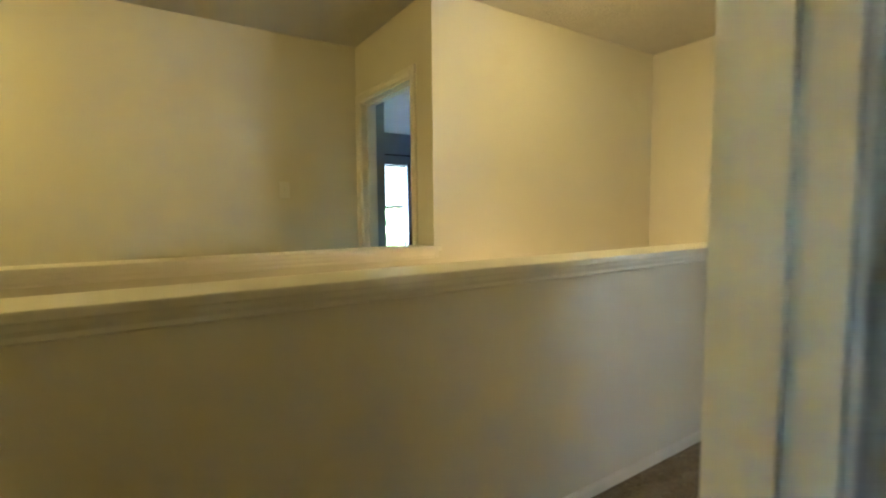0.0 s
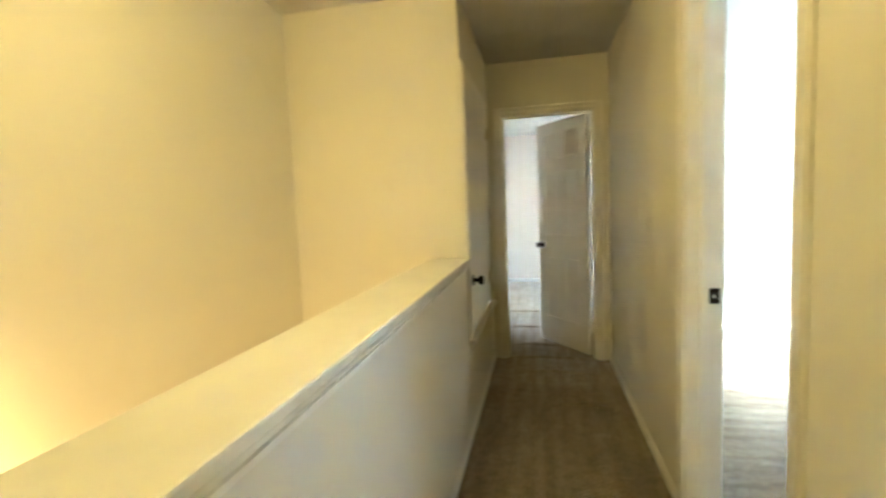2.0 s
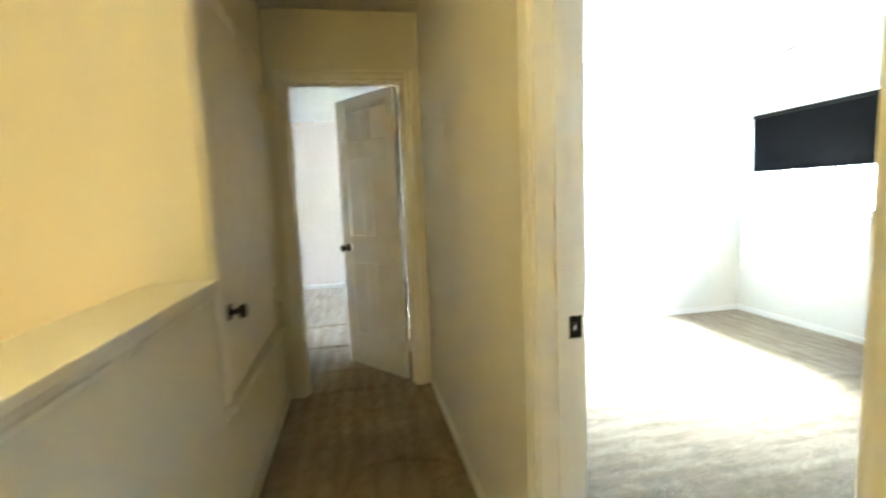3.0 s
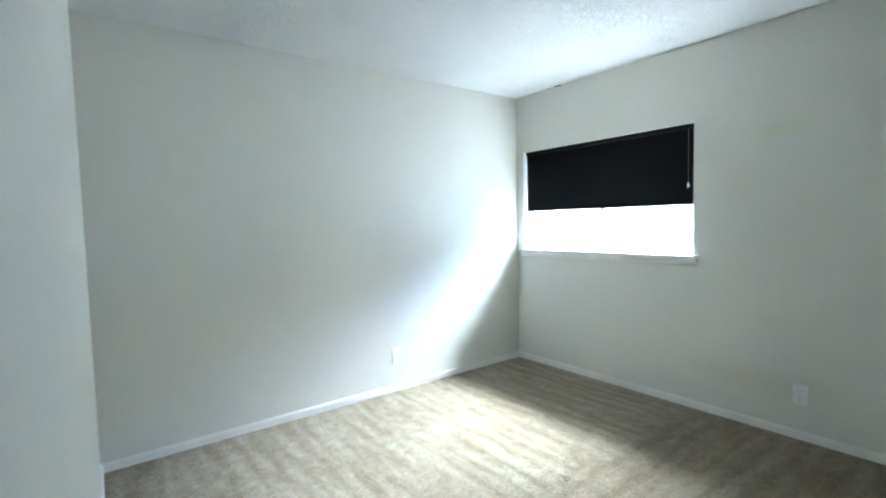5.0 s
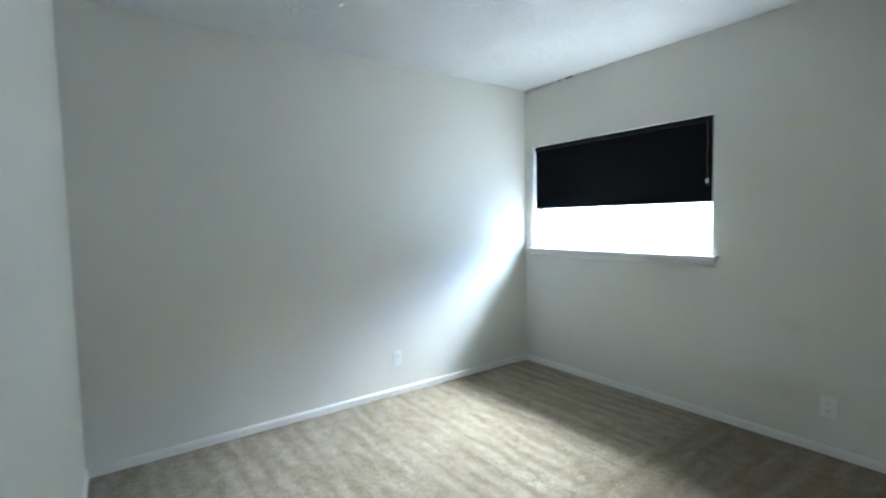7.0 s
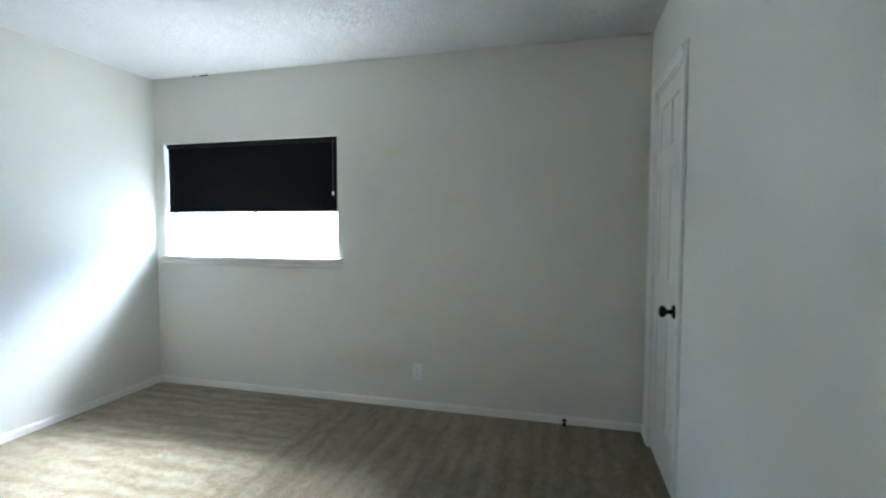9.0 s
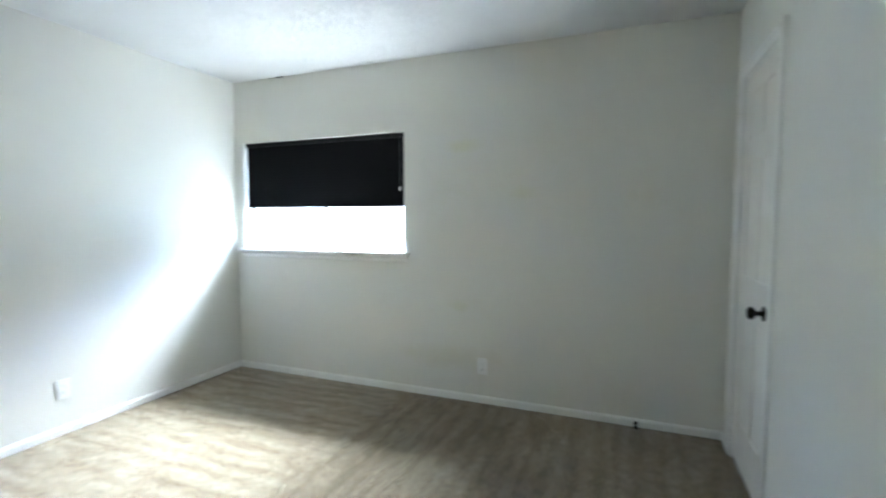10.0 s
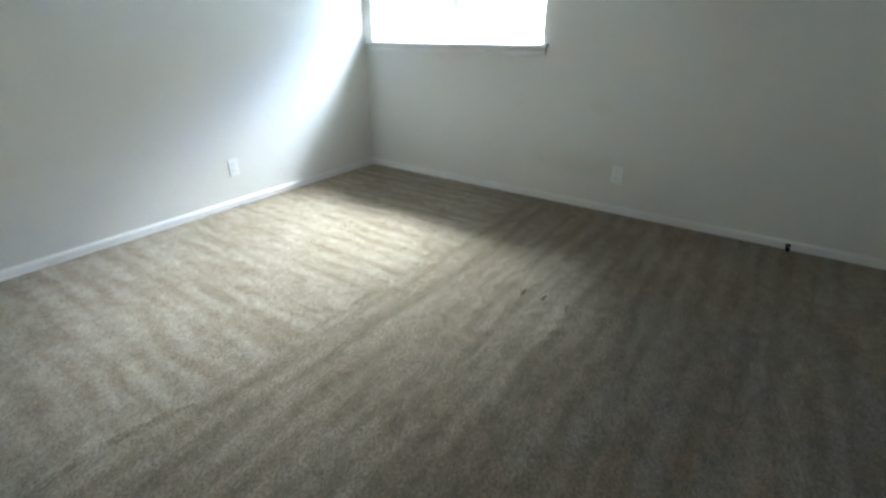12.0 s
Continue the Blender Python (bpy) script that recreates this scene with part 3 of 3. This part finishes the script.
def strike_plate():
    e = empty("strike_plate")
    tagged(e, "dark bronze strike plate on the bedroom door jamb", "strike plate")
    y = BD1 - 0.018
    slab("plate", BRONZE, [(1.030, 1.068, y - 0.0025, y - 0.0003, 0.885, 0.945)], e, bevel=0.001)
    slab("latch_hole", SLOT, [(1.040, 1.056, y - 0.0032, y - 0.0024, 0.902, 0.928)], e)
    slab("lip", STEEL, [(1.045, 1.052, y - 0.004, y - 0.0025, 0.908, 0.920)], e)
    return e


strike_plate()


# ---------------------------------------------------------------- outdoors
def leafy(m_name, a, b):
    m = material(m_name, a, 0.8)
    base(m, ramp(m, noise_tex(m, 1.5, 5, 0.7), a, b))
    return m


GRASS = leafy("dry_lawn", (0.15, 0.15, 0.10), (0.24, 0.23, 0.17))
PALE = leafy("pale_bounce_ground", (0.50, 0.49, 0.46), (0.58, 0.57, 0.54))
BARK = leafy("bark", (0.10, 0.08, 0.06), (0.18, 0.15, 0.12))
LEAF = leafy("foliage", (0.05, 0.10, 0.03), (0.12, 0.18, 0.06))


def tree(x, y, height, seed):
    """A broadleaf tree on the ground outside: tapered trunk, limbs and a ragged crown of many leaves."""
    rng = random.Random(seed)
    e = empty("tree", (x, y, -2.8))
    tagged(e, "leafy green tree standing outside the house", "tree", group="trees outside")
    bm = bmesh.new()
    lathe(bm, ((0.17, -0.1), (0.13, 0.4), (0.11, height * 0.3), (0.05, height * 0.75)), Matrix(), 10)
    for k in range(7):
        a, h = rng.uniform(0, 6.28), height * rng.uniform(0.25, 0.6)
        lathe(bm, ((0.05, 0), (0.03, height * 0.14), (0.012, height * 0.27)), pose(0, 0, h) @ pose(0, 0, 0, 0, rng.uniform(35, 65), math.degrees(a)), 7)
    part("trunk", bm, BARK, e, smooth=True)
    verts, faces = [], []
    lobes = [(Vector((rng.uniform(-1.3, 1.3), rng.uniform(-1.3, 1.3), height * rng.uniform(0.22, 0.86))), rng.uniform(0.6, 1.15)) for k in range(16)]
    for c, rad in lobes:
        for k in range(150):
            d = Vector((rng.gauss(0, 1), rng.gauss(0, 1), rng.gauss(0, 1))).normalized() * rad * rng.uniform(0.55, 1.08)
            p = c + d
            u = Vector((rng.gauss(0, 1), rng.gauss(0, 1), rng.gauss(0, 0.6))).normalized()
            v = u.cross(Vector((rng.gauss(0, 1), rng.gauss(0, 1), rng.gauss(0, 1)))).normalized()
            n, w = rng.uniform(0.10, 0.2), rng.uniform(0.05, 0.1)
            i = len(verts)
            verts += [p - u * n, p + v * w, p + u * n, p - v * w]
            faces.append((i, i + 1, i + 2, i + 3))
    me = bpy.data.meshes.new("crown")
    me.from_pydata(verts, [], faces)
    me.materials.append(LEAF)
    crown = new("crown", me)
    crown.parent = e
    return e


# House-shaped block made up to hide low sky; its white face bounces daylight.
def low_sky_blocker(x, y0, y1):
    e = empty("low_sky_block", (0, 0, 0))
    tagged(e, "house-shaped block added to hide the low sky", "house")
    slab("wall", BLOCK_WHITE, [(x, x + 7.0, y0, y1, -2.8, 2.3)], e)
    bm = bmesh.new()
    prism(bm, ((-0.45, 2.25), (7.45, 2.25), (3.5, 4.6)), Matrix(((1, 0, 0, x), (0, 0, 1, y0 - 0.4), (0, 1, 0, 0), (0, 0, 0, 1))), y1 - y0 + 0.8)
    part("roof", bm, BLOCK_GREY, e, "sloped grey top of the added block")
    return e


BLOCK_GREY = leafy("block_grey", (0.20, 0.20, 0.20), (0.32, 0.31, 0.30))
BLOCK_WHITE = leafy("block_white", (0.76, 0.76, 0.74), (0.82, 0.82, 0.80))
low_sky_blocker(11.0, -16.0, 24.0)
for k in range(5):
    rx = random.Random(70 + k)
    tree(-12.5 + rx.uniform(-1.2, 0.6), 3.0 + k * 2.9 + rx.uniform(-0.5, 0.5), 5.6 + rx.uniform(-0.5, 0.8), 20 + k)
# unseen lawn, added so less daylight bounces into the room off the landing
structure("lawn", GRASS, [(-60, -5.6, -40, 40, -2.82, -2.79)], "unseen dry lawn added to weaken bounced daylight", "lawn")
# ground out of view, made pale to throw daylight up at the windows
structure("ground", PALE, [(-400, 400, -400, 400, -3.2, -2.8)], "unseen pale ground added to bounce daylight", "ground")


# ---------------------------------------------------------------- room off the landing
def sash_window(x0, x1, y0, y1, z0, z1, zmid):
    e = empty("window_4")
    tagged(e, "double-hung window with a white shade half down", "window", kind="structure")
    f = 0.03
    for b, n in (((x0, x0 + 0.05, y0, y0 + f, z0, z1), "frame_side"), ((x0, x0 + 0.05, y1 - f, y1, z0, z1), "frame_side"),
                 ((x0, x0 + 0.05, y0 + f, y1 - f, z0, z0 + f), "frame_rail"), ((x0, x0 + 0.05, y0 + f, y1 - f, z1 - f, z1), "frame_rail")):
        slab(n, VINYL, [b], e, bevel=0.003)
    slab("meeting_rail", BRONZE, [(x0 + 0.004, x0 + 0.046, y0 + f, y1 - f, zmid - 0.02, zmid + 0.02)], e, bevel=0.003, label="dark meeting rail")
    for a, b in ((z0 + f, zmid - 0.02), (zmid + 0.02, z1 - f)):
        p = slab("pane", GLASS, [(x0 + 0.02, x0 + 0.024, y0 + f, y1 - f, a, b)], e)
        p.visible_shadow = False
    slab("window_sill", TRIM, [(x1 - 0.02, x1 + 0.04, y0 - 0.04, y1 + 0.04, z0 - 0.02, z0 + 0.004)], e, bevel=0.003)
    return e


sash_window(-5.37, -5.22, 2.18, 3.10, 0.60, 1.97, 1.31)


def roller_shade(x, y0, y1, ztop, zbot):
    """A white translucent shade drawn over the upper sash."""
    cloth = bpy.data.materials.new("white_shade_cloth")
    cloth.use_nodes = True
    nt = cloth.node_tree
    glow_through = nt.nodes.new("ShaderNodeBsdfTranslucent")
    glow_through.inputs[0].default_value = (0.80, 0.81, 0.84, 1)
    both = nt.nodes.new("ShaderNodeMixShader")
    both.inputs[0].default_value = 0.5
    nt.links.new(nt.nodes["Principled BSDF"].outputs[0], both.inputs[1])
    nt.links.new(glow_through.outputs[0], both.inputs[2])
    nt.links.new(both.outputs[0], nt.nodes["Material Output"].inputs[0])
    nt.nodes["Principled BSDF"].inputs["Base Color"].default_value = (0.80, 0.80, 0.80, 1)
    e = empty("roller_shade")
    tagged(e, "white translucent shade drawn halfway down window", "window shade")
    bm = bmesh.new()
    lathe(bm, ((0.016, 0), (0.016, y1 - y0)), pose(x, y0, ztop - 0.018, -90, 0, 0), 14)
    part("roller", bm, PLASTIC, e, smooth=True)
    slab("cloth", cloth, [(x - 0.001, x + 0.001, y0 + 0.01, y1 - 0.01, zbot, ztop - 0.03)], e)
    slab("hem_bar", PLASTIC, [(x - 0.006, x + 0.006, y0 + 0.008, y1 - 0.008, zbot - 0.016, zbot)], e, bevel=0.002)
    return e


roller_shade(-5.27, 2.19, 3.09, 1.965, 1.35)


def curtain_rod(x, y0, y1, z):
    e = empty("curtain_rod")
    tagged(e, "thin black metal curtain rod above window", "curtain rod")
    bm = bmesh.new()
    lathe(bm, ((0.009, 0), (0.009, y1 - y0)), pose(x + 0.07, y0, z, -90, 0, 0), 12)
    part("rod", bm, BLACK, e, smooth=True)
    for y, s in ((y0, 90), (y1, -90)):
        bm = bmesh.new()
        lathe(bm, ((0.009, 0), (0.012, 0.004), (0.02, 0.018), (0.02, 0.03), (0.008, 0.042)), pose(x + 0.07, y, z, s, 0, 0), 14)
        part("finial", bm, BLACK, e, smooth=True)
    for y in (y0 + 0.1, y1 - 0.1):
        slab("bracket", BLACK, [(x, x + 0.07, y - 0.006, y + 0.006, z - 0.016, z - 0.008), (x, x + 0.004, y - 0.012, y + 0.012, z - 0.04, z + 0.02)], e)
    return e


curtain_rod(-5.22, 1.95, 3.30, 2.10)


# ---------------------------------------------------------------- lamps
def sconce(wall_x, side, reach, y, z):
    """An uplight on a plate at wall_x, its dish held out by an arm on the given side."""
    e = empty("wall_sconce")
    tagged(e, "unseen bronze uplight sconce on the stairwell wall", "wall lamp", "stairwell sconces")
    bm = bmesh.new()
    lathe(bm, ((0.055, -0.002), (0.055, 0.012), (0.045, 0.018)), pose(wall_x, y, z - 0.08, 0, 90 * side, 0), 24)
    part("back_plate", bm, BRONZE, e, smooth=True)
    x = wall_x + side * reach
    slab("arm", BRONZE, [(min(x, wall_x + side * 0.01), max(x, wall_x + side * 0.01), y - 0.008, y + 0.008, z - 0.088, z - 0.072)], e, bevel=0.003)
    bm = bmesh.new()
    lathe(bm, ((0.012, 0), (0.045, 0.004), (0.085, 0.018), (0.10, 0.034), (0.096, 0.034), (0.08, 0.021), (0.04, 0.008), (0.004, 0.005)), pose(x, y, z - 0.082), 28)
    part("bowl", bm, PLASTIC, e, "shallow white glass dish open at the top", smooth=True)
    return e


sconce(SX0, 1, 0.137, 1.22, 0.60)
# sconce made up to carry the deeper fill bulb
sconce(SX1, -1, 0.27, 1.70, -0.90)


def ceiling_lamp(x, y):
    e = empty("ceiling_lamp")
    tagged(e, "unseen round frosted glass ceiling lamp, lit", "ceiling lamp", "ceiling lamps")
    bm = bmesh.new()
    lathe(bm, ((0.15, -0.03), (0.15, 0.0)), pose(x, y, H), 32)
    part("base", bm, BRONZE, e)
    bm = bmesh.new()
    lathe(bm, ((0.02, -0.10), (0.08, -0.092), (0.12, -0.066), (0.14, -0.03)), pose(x, y, H), 32)
    part("shade", bm, LIT_GLASS, e, "glowing frosted glass shade", smooth=True)
    return e


ceiling_lamp(-1.10, -1.90)
# fixture made up for the stairwell's fill bulb
ceiling_lamp(-0.16, 1.50)


# ---------------------------------------------------------------- room at the hallway's end
def closet_sliders():
    e = empty("sliding_closet_doors")
    tagged(e, "white sliding closet doors under a steel track", "closet door", kind="structure")
    for i, (y0, y1, x) in enumerate(((5.75, 7.05, -0.425), (6.98, 8.28, -0.448))):
        slab("leaf", DOORP, [(x, x + 0.02, y0, y1, 0.012, 2.03)], e, bevel=0.003)
    slab("track", STEEL, [(-0.4495, -0.39, 5.7, 8.3, 2.03, 2.075)], e, bevel=0.002)
    return e


closet_sliders()


def carpet_crease(y, x0, x1, bow, seed, height=0.018):
    rng = random.Random(seed)
    bm = bmesh.new()
    n = 18
    rows = []
    for i in range(n + 1):
        u = i / n
        x = x0 + (x1 - x0) * u
        yy = y + bow * math.sin(u * math.pi * 1.3) + rng.uniform(-0.006, 0.006)
        h = height * math.sin(math.pi * min(1, max(0.05, u * 1.02))) ** 0.5
        rows.append([bm.verts.new((x, yy + d, -0.002 + h * k)) for d, k in ((-0.03, 0), (-0.012, 0.75), (0.002, 1), (0.012, 0.6), (0.02, 0))])
    for a, b in zip(rows, rows[1:]):
        for j in range(4):
            bm.faces.new((a[j], b[j], b[j + 1], a[j + 1]))
    ob = part("carpet_crease", bm, CARPET, smooth=True)
    return tagged(ob, "raised wrinkle in the beige carpet", "carpet crease", kind="structure")


for i, (y, x0, x1, bow) in enumerate(((6.11, -0.35, 1.0, 0.02), (5.37, -0.3, 0.9, 0.04), (4.76, 0.12, 0.62, 0.03), (4.40, 0.12, 0.82, 0.02), (4.05, 0.2, 0.85, 0.03), (3.45, 0.45, 0.9, 0.04))):
    carpet_crease(y, x0, x1, bow, i)


def carpet_tuft(x, y, length, width, turn, seed):
    """A low mound of pile pushed up at the end of a vacuum stroke, in the lit colour."""
    rng = random.Random(seed)
    bm = bmesh.new()
    rings = []
    for k, (f, h) in enumerate(((1.0, -0.001), (0.72, 0.007), (0.4, 0.012))):
        rings.append([bm.verts.new((math.cos(a) * length * f * rng.uniform(0.45, 1.25), math.sin(a) * width * f * rng.uniform(0.45, 1.25), h))
                      for a in [2 * math.pi * i / 12 for i in range(12)]])
    for a, b in zip(rings, rings[1:]):
        for i in range(12):
            bm.faces.new((a[i], a[(i + 1) % 12], b[(i + 1) % 12], b[i]))
    bm.faces.new(rings[-1])
    ob = part("carpet_tuft", bm, LIT_PILE, smooth=True)
    ob.matrix_world = pose(x, y, 0, 0, 0, turn)
    return tagged(ob, "tuft of carpet pile standing up, paler as if lit", "carpet tuft", kind="structure")


for i, (x, y, n, w, a) in enumerate(((3.03, 3.19, 0.07, 0.022, 10), (3.03, 3.085, 0.05, 0.02, -8), (3.02, 2.965, 0.04, 0.016, 5), (2.985, 2.77, 0.045, 0.018, 12),
                                     (3.0, 2.445, 0.035, 0.016, -5), (2.95, 2.30, 0.04, 0.02, 0), (2.96, 3.77, 0.07, 0.03, 20))):
    carpet_tuft(x, y, n * 0.8, w * 0.6, a, i)
carpet_crease(3.80, 1.25, 1.75, 0.03, 20, 0.012)
carpet_crease(3.775, 1.8, 2.95, 0.015, 21, 0.006)

gap = slab("ceiling_gap", SLOT, [(BW - 0.006, BW - 0.0005, 4.86, 4.93, H - 0.008, H - 0.0005), (BW - 0.004, BW - 0.0005, 4.98, 5.0, H - 0.005, H - 0.0005)])
tagged(gap, "small dark gap where ceiling meets wall", "gap", kind="structure")
